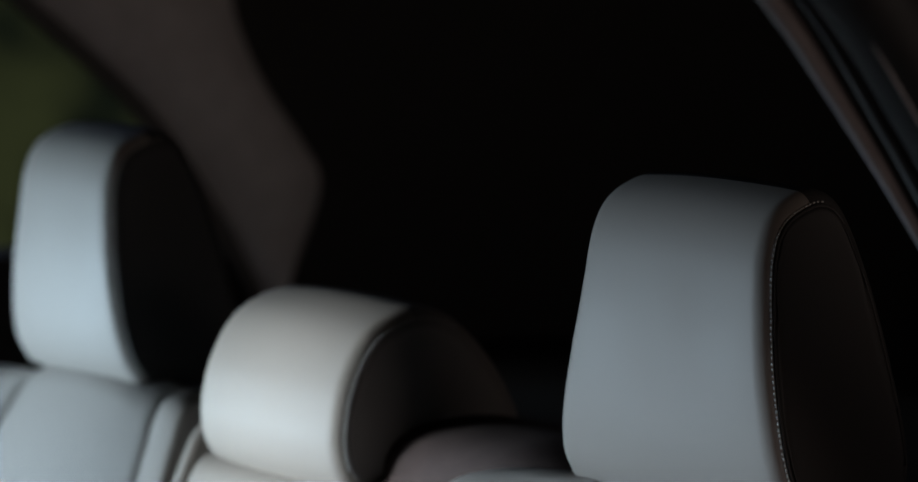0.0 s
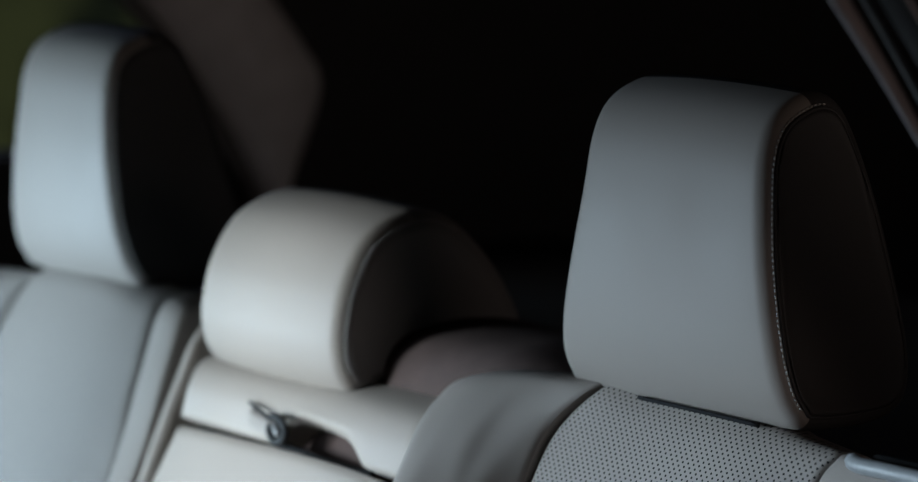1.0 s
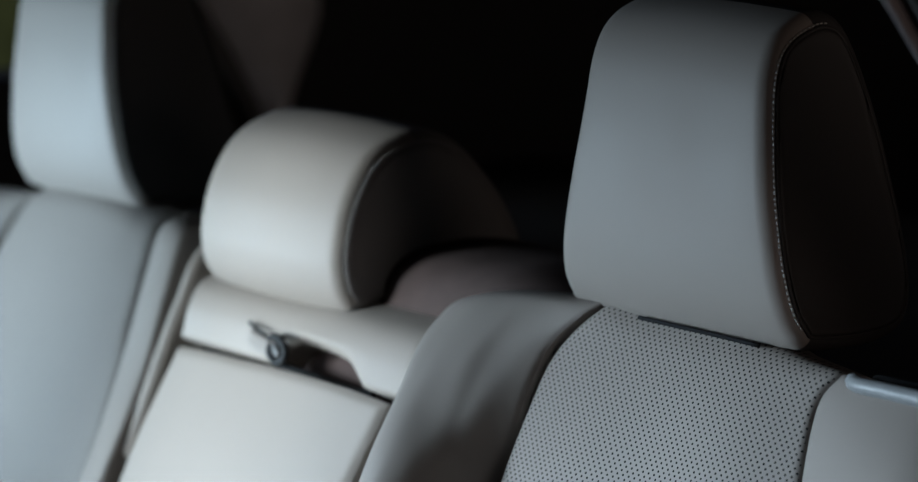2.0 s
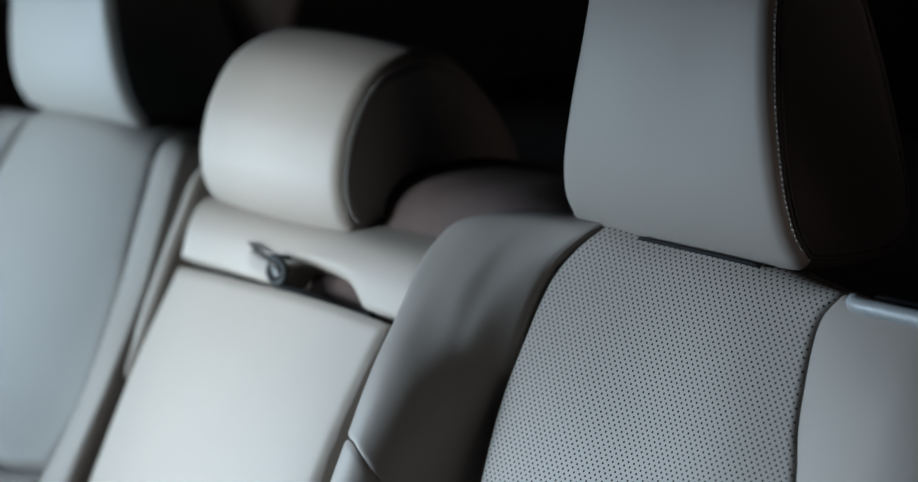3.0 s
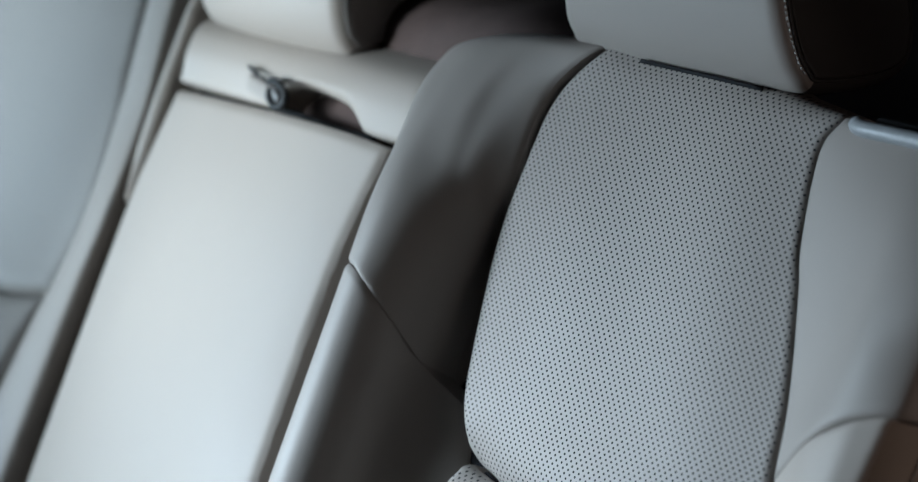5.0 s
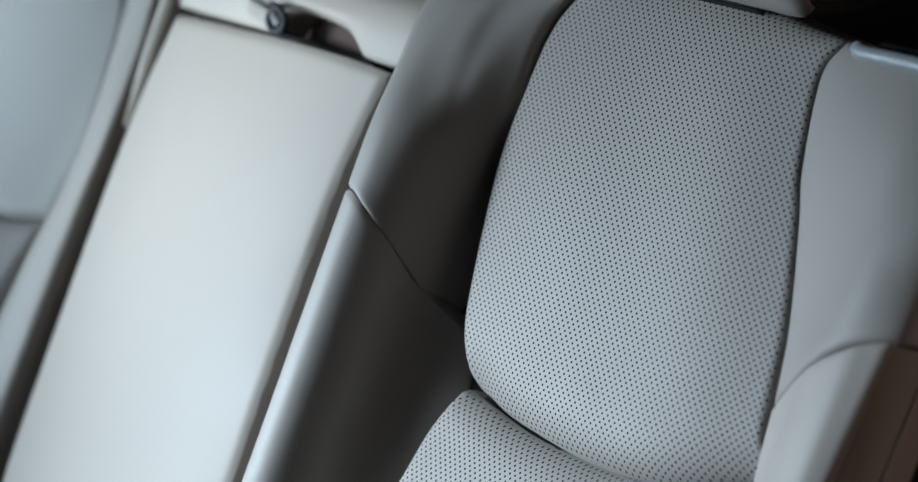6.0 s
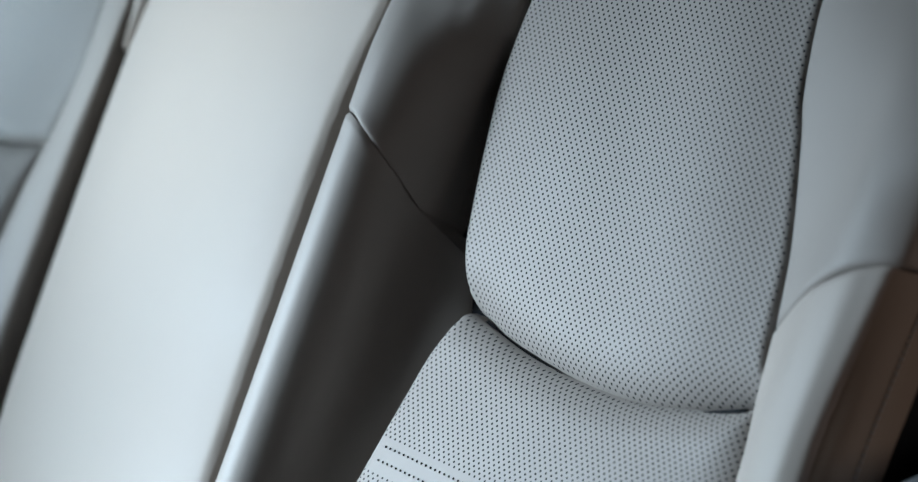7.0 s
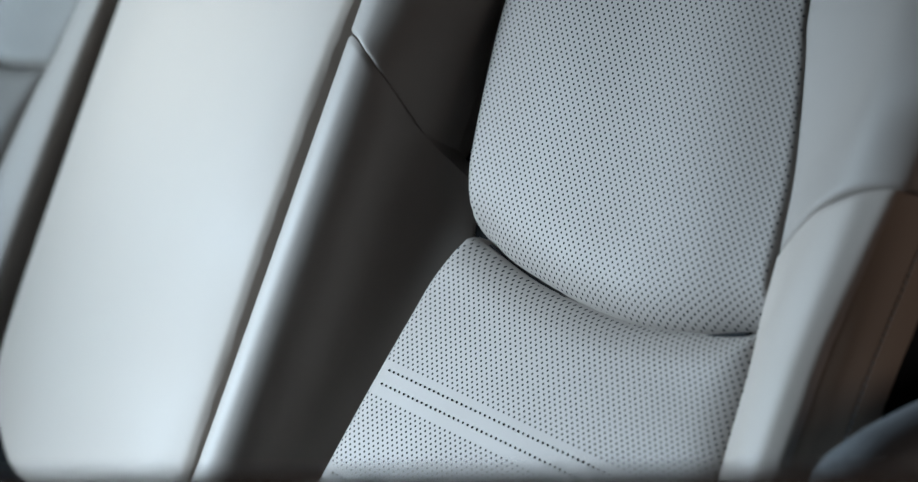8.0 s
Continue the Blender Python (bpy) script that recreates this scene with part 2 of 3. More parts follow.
# unseen near walls; their opening is made for the warm fill lamp
slab("wall_near_front", (-2.4, -2.4, 0.0), (-0.45, -2.3, 2.45), BROWN, "unseen brown wall beside the warm fill lamp", "wall")
slab("wall_near_rear", (0.95, -2.4, 0.0), (1.75, -2.3, 2.45), BROWN, "unseen brown wall beside the warm fill lamp", "wall")
slab("wall_near_top", (-0.45, -2.4, 1.54), (0.95, -2.3, 2.45), BROWN, "unseen brown wall over the warm fill lamp", "wall")
slab("wall_near_low", (-0.45, -2.4, 0.0), (0.95, -2.3, 0.26), BROWN, "unseen brown wall under the warm fill lamp", "wall")
# unseen front end; the partition and its opening are added to frame the front lamps
FX = -1.62
slab("wall_front", (FX - 0.05, -2.3, 0.0), (FX, 1.2, 2.45), DARKWALL, "dark front end of the space", "wall")
PX = (-1.27, -1.22)
for name, lo, hi, where in (
        ("partition_low", (-0.34, 0.0), (1.2, 0.58), "below the front opening"),
        ("partition_near", (-0.34, 0.58), (0.52, 2.45), "beside the front opening"),
        ("partition_top", (0.52, 1.46), (1.04, 2.45), "over the front opening"),
        ("partition_far", (1.04, 0.58), (1.2, 2.45), "beside the front opening")):
    slab(name, (PX[0], *lo), (PX[1], *hi), DARKWALL, "dark plain partition " + where, "wall")
# far side with the quarter window
slab("wall_far_low", (FX, 1.2, 0.0), (1.75, 1.3, 0.55), DARKWALL, "dark far side trim below the openings", "wall")
slab("wall_far_front", (FX, 1.2, 0.55), (-0.97, 1.3, 2.45), DARKWALL, "dark far side of the cabin", "wall")
# the gap between these is added to hold the far fill lamp
slab("wall_far_post", (-0.43, 1.2, 0.55), (-0.1, 1.3, 2.45), DARKWALL, "dark far side beside the opening added for the fill lamp", "wall")
slab("wall_far_over_opening", (-0.97, 1.2, 1.08), (-0.43, 1.3, 2.45), DARKWALL, "dark far side over the opening added for the fill lamp", "wall")
slab("wall_far_under_window", (-0.1, 1.2, 0.55), (1.75, 1.3, 0.98), DARKWALL, "dark far side trim below the window", "wall")
slab("wall_far_rear", (0.50, 1.2, 0.98), (1.75, 1.3, 2.45), DARKWALL, "dark far side behind the pillar", "wall")


def backdrop():
    m, t, b = nodes_of("glowing_green_distance")
    co = t.nodes.new("ShaderNodeTexCoord").outputs["Object"]
    n = node(t, "ShaderNodeTexNoise", Scale=2.2, Detail=3.0)
    t.links.new(co, n.inputs["Vector"])
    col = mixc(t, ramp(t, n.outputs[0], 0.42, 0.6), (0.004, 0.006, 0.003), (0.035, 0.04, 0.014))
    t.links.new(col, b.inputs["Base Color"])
    # the same green is emitted, in place of daylight on the foliage
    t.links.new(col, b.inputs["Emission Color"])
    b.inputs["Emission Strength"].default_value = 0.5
    b.inputs["Roughness"].default_value = 1.0
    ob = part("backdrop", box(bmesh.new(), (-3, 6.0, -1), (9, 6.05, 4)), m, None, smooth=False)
    tagged(ob, "self-lit board of dim green foliage outside the far window", "backdrop", kind="structure")


backdrop()


def far_pillar():
    """Grey trim of the far rear pillar: a slanted band with rounded edges."""
    ob = thing("pillar_trim", 0.45, 1.17, 0.95, "grey moulded trim of the far rear pillar", "pillar trim", kind="structure")
    cols = [[(0.56, 0.90), (0.47, 1.04), (0.392, 1.138), (0.326, 1.197), (0.265, 1.245), (0.17, 1.32), (0.0, 1.44)],
            [(0.57, 0.90), (0.55, 1.02), (0.51, 1.11), (0.46, 1.18), (0.41, 1.25), (0.36, 1.32), (0.25, 1.44)],
            [(0.58, 0.90), (0.64, 1.0), (0.655, 1.05), (0.63, 1.09), (0.575, 1.163), (0.535, 1.24), (0.52, 1.32), (0.50, 1.44)]]
    nu, nv = 14, 30
    lines = [spline(c, nv) for c in cols]
    verts, faces = [], []
    for j in range(nv):
        row = spline([l[j] for l in lines], nu)
        for i in range(nu):
            u = i / (nu - 1)
            verts.append((row[i][0], 1.19 - 0.05 * math.sin(math.pi * u) ** 0.5, row[i][1]))
    faces = [[j * nu + i, j * nu + i + 1, (j + 1) * nu + i + 1, (j + 1) * nu + i] for j in range(nv - 1) for i in range(nu - 1)]
    mesh_part("cover", verts, faces, TRIM, ob)
    seal = [(x, 1.175, z) for x, z in spline(cols[0], 40)]
    part("seal", tube(bmesh.new(), seal, 0.012), RUBBER, ob, "dark rubber window seal")


far_pillar()


def near_frame():
    """Rear edge of the door's opening: tapering trim, rubber seal, black pillar face, thin bead, painted edge."""
    ob = thing("door_frame", -0.166, -0.443, 1.24, "door frame edge with grey trim and rubber seals", "door frame", kind="structure")
    path = spline([(-0.36, 1.425), (-0.240, 1.330), (-0.162, 1.2463), (-0.0916, 1.1605), (0.0316, 0.9966), (0.12, 0.854)], 60)

    def strip(name, shifts, y, radii, material, label):
        """A round strip beside the path, its shift and radius changing from the upper to the lower end."""
        k = np.clip((np.linspace(0, 1, 60) - 0.15) / 0.35, 0, 1)
        line = np.stack([path[:, 0] + shifts[0] + (shifts[1] - shifts[0]) * k, np.full(60, y), path[:, 1]], 1)
        part(name, tube(bmesh.new(), line, list(radii[0] + (radii[1] - radii[0]) * k), 12), material, ob, label)

    strip("trim", (0.004, 0.008), -0.443, (0.0085, 0.0036), EDGE, "grey edge trim")
    strip("seal", (0.032, 0.0265), -0.447, (0.006, 0.0058), RUBBER, "rubber door seal")
    strip("pillar_face", (0.045, 0.045), -0.485, (0.030, 0.030), BLACK, "black pillar flange")
    strip("bead", (0.0096, 0.0096), -0.496, (0.0012, 0.0012), EDGE, "thin grey bead")
    strip("painted_edge", (0.090, 0.090), -0.50, (0.028, 0.028), PAINT, "dark red painted edge")


near_frame()

def side_trim():
    """Grey lower side trim outside the near seat, its top edge rising to the rear."""
    top = [(-0.60, 0.36), (-0.32, 0.52), (-0.25, 0.60), (-0.205, 0.644), (-0.10, 0.660), (0.05, 0.67), (0.25, 0.68)]
    line = spline(top, 30)
    verts, faces = [], []
    for x, z in line:
        verts += [(x, -0.480, 0.0), (x, -0.480, z - 0.012), (x, -0.487, z - 0.003), (x, -0.500, z), (x, -0.517, z - 0.004), (x, -0.525, z - 0.02), (x, -0.525, 0.0)]
    for j in range(len(line) - 1):
        faces += [[7 * j + k, 7 * j + (k + 1) % 7, 7 * j + 7 + (k + 1) % 7, 7 * j + 7 + k] for k in range(7)]
    faces += [list(range(7)), [7 * len(line) - 1 - k for k in range(7)]]
    tagged(mesh_part("side_trim", verts, faces, PLASTIC), "grey plastic lower side trim beside the seat", "side trim", kind="structure")


side_trim()

# luggage cover behind the seats
tagged(part("parcel_shelf", box(bmesh.new(), (0.22, -0.5, 0.80), (1.0, 1.15, 0.83), 0.01), CARPET, None), "black luggage cover behind the seat backs", "shelf", kind="structure")

# ---- near rear seat ----


def near_seat():
    ob = thing("rear_seat", -0.15, -0.15, 0.30, "grey leather rear seat back with punched centre panel", "car seat", "rear seats")
    left = [(-0.064, -0.311, -0.001), (-0.040, -0.277, 0.004), (-0.028, -0.234, 0.006), (-0.013, -0.149, 0.007), (-0.011, -0.088, 0.006), (-0.015, -0.03, 0.003), (-0.042, 0.012, -0.001), (-0.06, 0.03, -0.02)]
    right = [(-0.347, -0.298, -0.004), (-0.338, -0.239, -0.004), (-0.329, -0.191, -0.004), (-0.306, -0.122, -0.004), (-0.292, -0.087, -0.004), (-0.279, -0.022, -0.004), (-0.288, 0.004, -0.008), (-0.288, 0.012, -0.03)]
    c1 = [(-0.11, -0.320, 0.006), (-0.09, -0.23, 0.009), (-0.080, -0.12, 0.009), (-0.085, -0.03, 0.002), (-0.10, 0.010, -0.005), (-0.11, 0.034, -0.028)]
    c2 = [(-0.197, -0.328, 0.008), (-0.18, -0.23, 0.007), (-0.155, -0.12, 0.004), (-0.15, -0.03, 0.002), (-0.155, 0.012, -0.005), (-0.16, 0.036, -0.028)]
    c3 = [(-0.272, -0.322, 0.006), (-0.265, -0.23, 0.006), (-0.235, -0.12, 0.004), (-0.215, -0.03, 0.002), (-0.225, 0.006, -0.005), (-0.225, 0.020, -0.026)]
    pad("centre_panel", [left, c1, c2, c3, right], PUNCHED, ob, "grey leather panel punched with fine holes", nu=60, nv=80, roll=0.008, depth=0.006, low_roll=(0.042, 0.023), right_roll=(0.006, 0.006))
    # lower back: punched pads parted by plain stitched bands
    def low(s0, s1, name, material, **k):
        def h(s):
            return 0.002 + 0.28 * max(0, -0.325 - s) - 0.25 * max(0, -0.325 - s) ** 2
        cols = []
        for u in (0, 0.08, 0.3, 0.6, 0.88, 1):
            col = []
            for w in (0, 0.33, 0.66, 1):
                s = s0 + (s1 - s0) * w
                if s1 > -0.33:
                    top = -0.3105 - 0.075 * u * (1 - u) + 0.014 * u ** 3
                    s = s0 + (top - s0) * w
                y = (-0.043 - 0.02 * max(0, s + 0.34) / 0.03 * 0.6) * (1 - u) + (-0.352 + 0.30 * min(0, s + 0.30)) * u
                col.append((y, s, h(s)))
            cols.append(col)
        return pad(name, cols, material, ob, nu=50, margin=0.0006, **k)
    low(-0.4185, -0.312, "upper_lumbar_pad", PUNCHED, nv=40, roll=0.012, depth=0.008, low_roll=(0.002, 0.0001), top_roll=(0.028, 0.017), right_roll=(0.034, 0.016))
    low(-0.4425, -0.4185, "stitched_band", GREY, nv=14, roll=0.012, depth=0.008, right_roll=(0.034, 0.016), low_roll=(0.002, 0.0001), top_roll=(0.002, 0.0001))
    low(-0.503, -0.4425, "lower_lumbar_pad", PUNCHED, nv=30, roll=0.012, depth=0.008, right_roll=(0.034, 0.016), low_roll=(0.002, 0.0001), top_roll=(0.002, 0.0001))
    low(-0.527, -0.503, "stitched_band", GREY, nv=14, roll=0.012, depth=0.008, right_roll=(0.034, 0.016), low_roll=(0.002, 0.0001), top_roll=(0.002, 0.0001))
    low(-0.60, -0.527, "base_pad", PUNCHED, nv=30, roll=0.012, depth=0.008, right_roll=(0.034, 0.016), low_roll=(0.002, 0.0001), top_roll=(0.002, 0.0001))
    for s in (-0.4235, -0.4345, -0.507, -0.518):
        h = 0.0024 + 0.28 * (-0.325 - s) - 0.25 * (-0.325 - s) ** 2
        end = -0.348 + 0.30 * (s + 0.30)
        row = [(-0.053, s, h), (-0.15, s, h), (-0.25, s, h), (end, s, h)]
        stitches("stitch_seam", on_back(np.array(row)), 0.0052, 0.0007, 0.0009, SEAM, ob, "dark stitch holes")
    # dark cord put in the seam as its line of shade
    cord("seam_shade", [(-0.066, -0.314, -0.018), (-0.11, -0.3235, -0.016), (-0.197, -0.3310, -0.0115), (-0.272, -0.3250, -0.0105), (-0.340, -0.3030, -0.010)], 0.0022, SEAM, ob, "dark cord for the shade in the sunken seam", n=40)
    # inner side support
    foot = [(0.006, -0.2735, -0.018), (-0.003, -0.15, -0.006), (-0.008, -0.09, 0.007), (-0.012, -0.03, 0.008), (-0.039, 0.012, 0.0), (-0.05, 0.028, -0.03)]
    pad("inner_bolster_upper", [
        [(0.118, -0.19, 0.0), (0.120, -0.10, 0.0), (0.118, -0.03, -0.004), (0.11, 0.0, -0.03)],
        [(0.061, -0.2000, 0.072), (0.068, -0.15, 0.067), (0.080, -0.10, 0.053), (0.093, -0.06, 0.040), (0.105, -0.032, 0.022), (0.103, -0.009, 0.006), (0.09, 0.004, -0.03)],
        [(0.040, -0.2040, 0.083), (0.045, -0.15, 0.077), (0.057, -0.10, 0.061), (0.065, -0.05, 0.043), (0.069, -0.012, 0.023), (0.069, 0.005, 0.003), (0.065, 0.018, -0.03)],
        [(0.025, -0.2170, 0.074), (0.027, -0.15, 0.067), (0.034, -0.10, 0.051), (0.036, -0.05, 0.038), (0.032, -0.006, 0.019), (0.028, 0.01, 0.003), (0.02, 0.024, -0.03)],
        [(0.015, -0.2315, 0.053), (0.015, -0.15, 0.049), (0.019, -0.10, 0.041), (0.021, -0.05, 0.029), (0.012, -0.005, 0.015), (0.008, 0.0105, 0.003), (0.0, 0.025, -0.03)],
        [(0.009, -0.2505, 0.022), (0.006, -0.15, 0.025), (0.008, -0.10, 0.030), (0.005, -0.05, 0.020), (-0.008, -0.004, 0.010), (-0.012, 0.011, 0.002), (-0.016, 0.026, -0.03)],
        foot,
    ], GREY, ob, nu=64, roll=0.004, depth=0.003)
    pad("inner_bolster_lower", [
        [(0.116, -0.66, 0.0), (0.118, -0.44, 0.0), (0.118, -0.32, 0.0), (0.118, -0.1915, 0.0)],
        [(0.055, -0.66, 0.072), (0.057, -0.44, 0.072), (0.059, -0.32, 0.072), (0.061, -0.2015, 0.072)],
        [(0.034, -0.66, 0.083), (0.036, -0.44, 0.083), (0.038, -0.32, 0.083), (0.040, -0.2055, 0.083)],
        [(0.019, -0.66, 0.074), (0.021, -0.44, 0.074), (0.023, -0.32, 0.074), (0.025, -0.2170, 0.074)],
        [(0.009, -0.66, 0.053), (0.011, -0.44, 0.053), (0.013, -0.32, 0.053), (0.015, -0.2330, 0.053)],
        [(0.001, -0.66, 0.022), (0.004, -0.44, 0.022), (0.007, -0.34, 0.022), (0.009, -0.2520, 0.022)],
        [(-0.045, -0.66, -0.035), (-0.045, -0.44, -0.035), (-0.04, -0.34, -0.028), (-0.02, -0.2755, -0.022)],
    ], GREY, ob, nu=64, nv=70, roll=0.004, depth=0.003)
    # outer side support
    pad("outer_bolster_upper", [
        [(-0.343, -0.246, -0.002), (-0.327, -0.19, -0.006), (-0.303, -0.122, -0.006), (-0.289, -0.087, -0.006), (-0.276, -0.022, -0.006), (-0.286, 0.006, -0.008)],
        [(-0.383, -0.213, 0.026), (-0.372, -0.16, 0.018), (-0.36, -0.10, 0.014), (-0.345, -0.05, 0.008), (-0.335, 0.002, -0.004)],
        [(-0.416, -0.194, 0.036), (-0.412, -0.15, 0.036), (-0.405, -0.10, 0.030), (-0.398, -0.05, 0.018), (-0.39, 0.004, -0.006)],
        [(-0.449, -0.181, 0.028), (-0.449, -0.14, 0.026), (-0.448, -0.10, 0.026), (-0.446, -0.05, 0.010), (-0.44, 0.004, -0.02)],
        [(-0.459, -0.176, 0.003), (-0.460, -0.14, 0.0), (-0.460, -0.10, -0.004), (-0.458, -0.05, -0.016), (-0.452, 0.0, -0.04)],
    ], GREY, ob, roll=0.007, depth=0.005)
    pad("outer_bolster_lower", [
        [(-0.385, -0.66, -0.004), (-0.362, -0.42, -0.004), (-0.355, -0.337, -0.004), (-0.346, -0.295, -0.006), (-0.343, -0.2475, -0.002)],
        [(-0.412, -0.66, 0.026), (-0.393, -0.42, 0.026), (-0.384, -0.33, 0.026), (-0.382, -0.28, 0.026), (-0.383, -0.2145, 0.026)],
        [(-0.436, -0.66, 0.034), (-0.420, -0.42, 0.036), (-0.415, -0.33, 0.036), (-0.414, -0.28, 0.036), (-0.416, -0.1955, 0.036)],
        [(-0.448, -0.66, 0.031), (-0.434, -0.42, 0.033), (-0.430, -0.33, 0.033), (-0.430, -0.28, 0.033), (-0.436, -0.1855, 0.033)],
        [(-0.454, -0.66, 0.026), (-0.441, -0.42, 0.028), (-0.438, -0.33, 0.028), (-0.438, -0.28, 0.028), (-0.446, -0.1825, 0.030)],
    ], STONE, ob, "pale stone leather lower side support", nv=70, roll=0.004, depth=0.003)
    side = pad("outer_side_panel", [
        [(-0.453, -0.66, 0.0255), (-0.440, -0.42, 0.0275), (-0.437, -0.33, 0.0275), (-0.437, -0.28, 0.0275), (-0.445, -0.1835, 0.0295)],
        [(-0.463, -0.66, 0.014), (-0.451, -0.42, 0.016), (-0.448, -0.33, 0.016), (-0.448, -0.28, 0.016), (-0.453, -0.1815, 0.016)],
        [(-0.468, -0.66, 0.0), (-0.457, -0.42, 0.0), (-0.455, -0.33, 0.0), (-0.455, -0.28, 0.0), (-0.459, -0.180, 0.0)],
        [(-0.470, -0.66, -0.016), (-0.459, -0.42, -0.016), (-0.457, -0.33, -0.016), (-0.457, -0.28, -0.016), (-0.460, -0.179, -0.016)],
    ], TAN, ob, "brown leather outer side of the seat", nu=24, nv=50, roll=0.003, depth=0.002, skirt=0.004)
    stitches("stitching", on_back(np.array([(-0.4680, -0.65, 0.003), (-0.4570, -0.42, 0.003), (-0.4550, -0.33, 0.003), (-0.4550, -0.28, 0.003), (-0.4590, -0.19, 0.003)])), 0.005, 0.0034, 0.0009, THREAD, side, "pale thread stitching")
    cord("headrest_guide", [(-0.088, 0.0105, 0.000), (-0.11, 0.0105, 0.000), (-0.132, 0.0105, 0.000), (-0.16, 0.0105, 0.000), (-0.185, 0.0105, -0.001), (-0.210, 0.0105, -0.003)], 0.0017, SEAM, ob, "black headrest guide slot", n=20)
    # backing box; its near-black colour stands for the shade deep in the seams
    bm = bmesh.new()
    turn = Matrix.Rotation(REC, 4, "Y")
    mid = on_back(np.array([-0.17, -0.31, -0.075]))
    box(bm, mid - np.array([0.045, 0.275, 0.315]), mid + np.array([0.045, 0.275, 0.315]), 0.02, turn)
    part("back_shell", bm, SEAM, ob, "seat backing, near-black for the shade in its seams")
    # lever on the shoulder
    bm = bmesh.new()
    mid = on_back(np.array([-0.362, 0.000, -0.028]))
    box(bm, mid - np.array([0.02, 0.05, 0.012]), mid + np.array([0.02, 0.05, 0.012]), 0.006, turn, 3)
    lever = part("release_lever", bm, BLACK, ob, "black folding lever")
    cord("lever_edge", [(-0.302, 0.002, -0.006), (-0.312, -0.001, -0.002), (-0.34, -0.001, 0.0), (-0.41, -0.001, 0.0)], 0.006, LEVER, lever, "satin grey lever edge", n=24)
    return ob


SEAT = near_seat()


# ---- headrests ----


def headrest(name, profile, y0, y1, taper, label, cover, near_taper=None, bulge=0.0, edge=0.014, side_material=SHADE_LEATHER, side_label="leather side coloured dark for its shade"):
    """profile: closed side outline (x, z) from the front's lower edge up, over and down the back."""
    ring = spline(list(profile) * 3 + [profile[0]], 289)[96:192]
    mid = ring.mean(0)
    z0, z1 = ring[:, 1].min(), ring[:, 1].max()
    ob = thing(name, mid[0], (y0 + y1) / 2, z0, label, "headrest", "rear headrests")
    yc, half = (y0 + y1) / 2, (y1 - y0) / 2

    def place(p, y):
        k = max(0.0, (p[1] - z0) / (z1 - z0))
        side = near_taper * k if near_taper is not None and y < yc else taper * k ** 1.1 + bulge * max(0.0, math.sin(math.pi * min(1.0, k) ** 1.4)) ** 1.2
        return (p[0], yc + (y - yc) * (1 - side / half), p[1])

    # cover across front, top and back
    r = edge
    ys, insets = [], []
    for k in np.linspace(0, 1, 10):
        a = k * math.pi / 2
        ys.append(y0 + r - r * math.sin(a))
        insets.append(0.011 * (1 - math.cos(a)))
    inner = list(np.linspace(y0 + r, y1 - r, 26))[1:-1]
    order = np.argsort(ys)
    ys, insets = [ys[k] for k in order], [insets[k] for k in order]
    ys = ys + inner + [y0 + y1 - y for y in ys[::-1]]
    insets = insets + [0.0] * len(inner) + insets[::-1]
    nrm = np.roll(ring, -1, 0) - np.roll(ring, 1, 0)
    nrm = np.stack([nrm[:, 1], -nrm[:, 0]], 1)
    nrm /= np.linalg.norm(nrm, axis=1)[:, None]
    if ((ring - mid) * nrm).sum() < 0:
        nrm = -nrm
    n = len(ring)
    verts, faces = [], []
    for y, ins in zip(ys, insets):
        crown = 0.004 * (1 - ((y - yc) / half) ** 2)
        for p, q in zip(ring, nrm):
            verts.append(place(p - q * (ins - crown), y))
    for j in range(len(ys) - 1):
        for i in range(n):
            faces.append([j * n + i, j * n + (i + 1) % n, (j + 1) * n + (i + 1) % n, (j + 1) * n + i])
    # cover colour over the front and top, the darker shade colour behind
    top = int(np.argmax(ring[:, 1])) - 1
    foot = n - 2
    front = [f for k, f in enumerate(faces) if not top <= k % n < foot]
    rear = [f for k, f in enumerate(faces) if top <= k % n < foot]
    mesh_part("front_cover", verts, front, cover, ob)
    mesh_part("back_cover", verts, rear, side_material, ob, "leather back coloured dark for its shade")
    # padded side panels with a piped edge, their shade put into a darker leather colour
    for y, sign in ((y0, -1), (y1, 1)):
        verts, faces = [], []
        rings = [(0.0115, -0.010), (0.0117, 0.0005), (0.0125, 0.0022), (0.0150, 0.0026), (0.0185, 0.0015)]
        shrink = [0.9, 0.75, 0.5, 0.25]
        base = np.array([mid + (p - mid) * (1 - 0.0185 / np.linalg.norm(p - mid)) for p in ring])
        for ins, out in rings:
            verts += [place(p - q * ins if ins < 0.013 else mid + (p - mid) * (1 - ins / np.linalg.norm(p - mid)), y + sign * out) for p, q in zip(ring, nrm)]
        for s in shrink:
            verts += [place(mid + (p - mid) * s, y + sign * 0.0015) for p in base]
        verts.append(place(mid, y + sign * 0.0015))
        total = len(rings) + len(shrink)
        for j in range(total - 1):
            for i in range(n):
                faces.append([j * n + i, j * n + (i + 1) % n, (j + 1) * n + (i + 1) % n, (j + 1) * n + i])
        faces += [[(total - 1) * n + i, (total - 1) * n + (i + 1) % n, total * n] for i in range(n)]
        side = mesh_part("side_panel", verts, faces, side_material, ob, side_label)
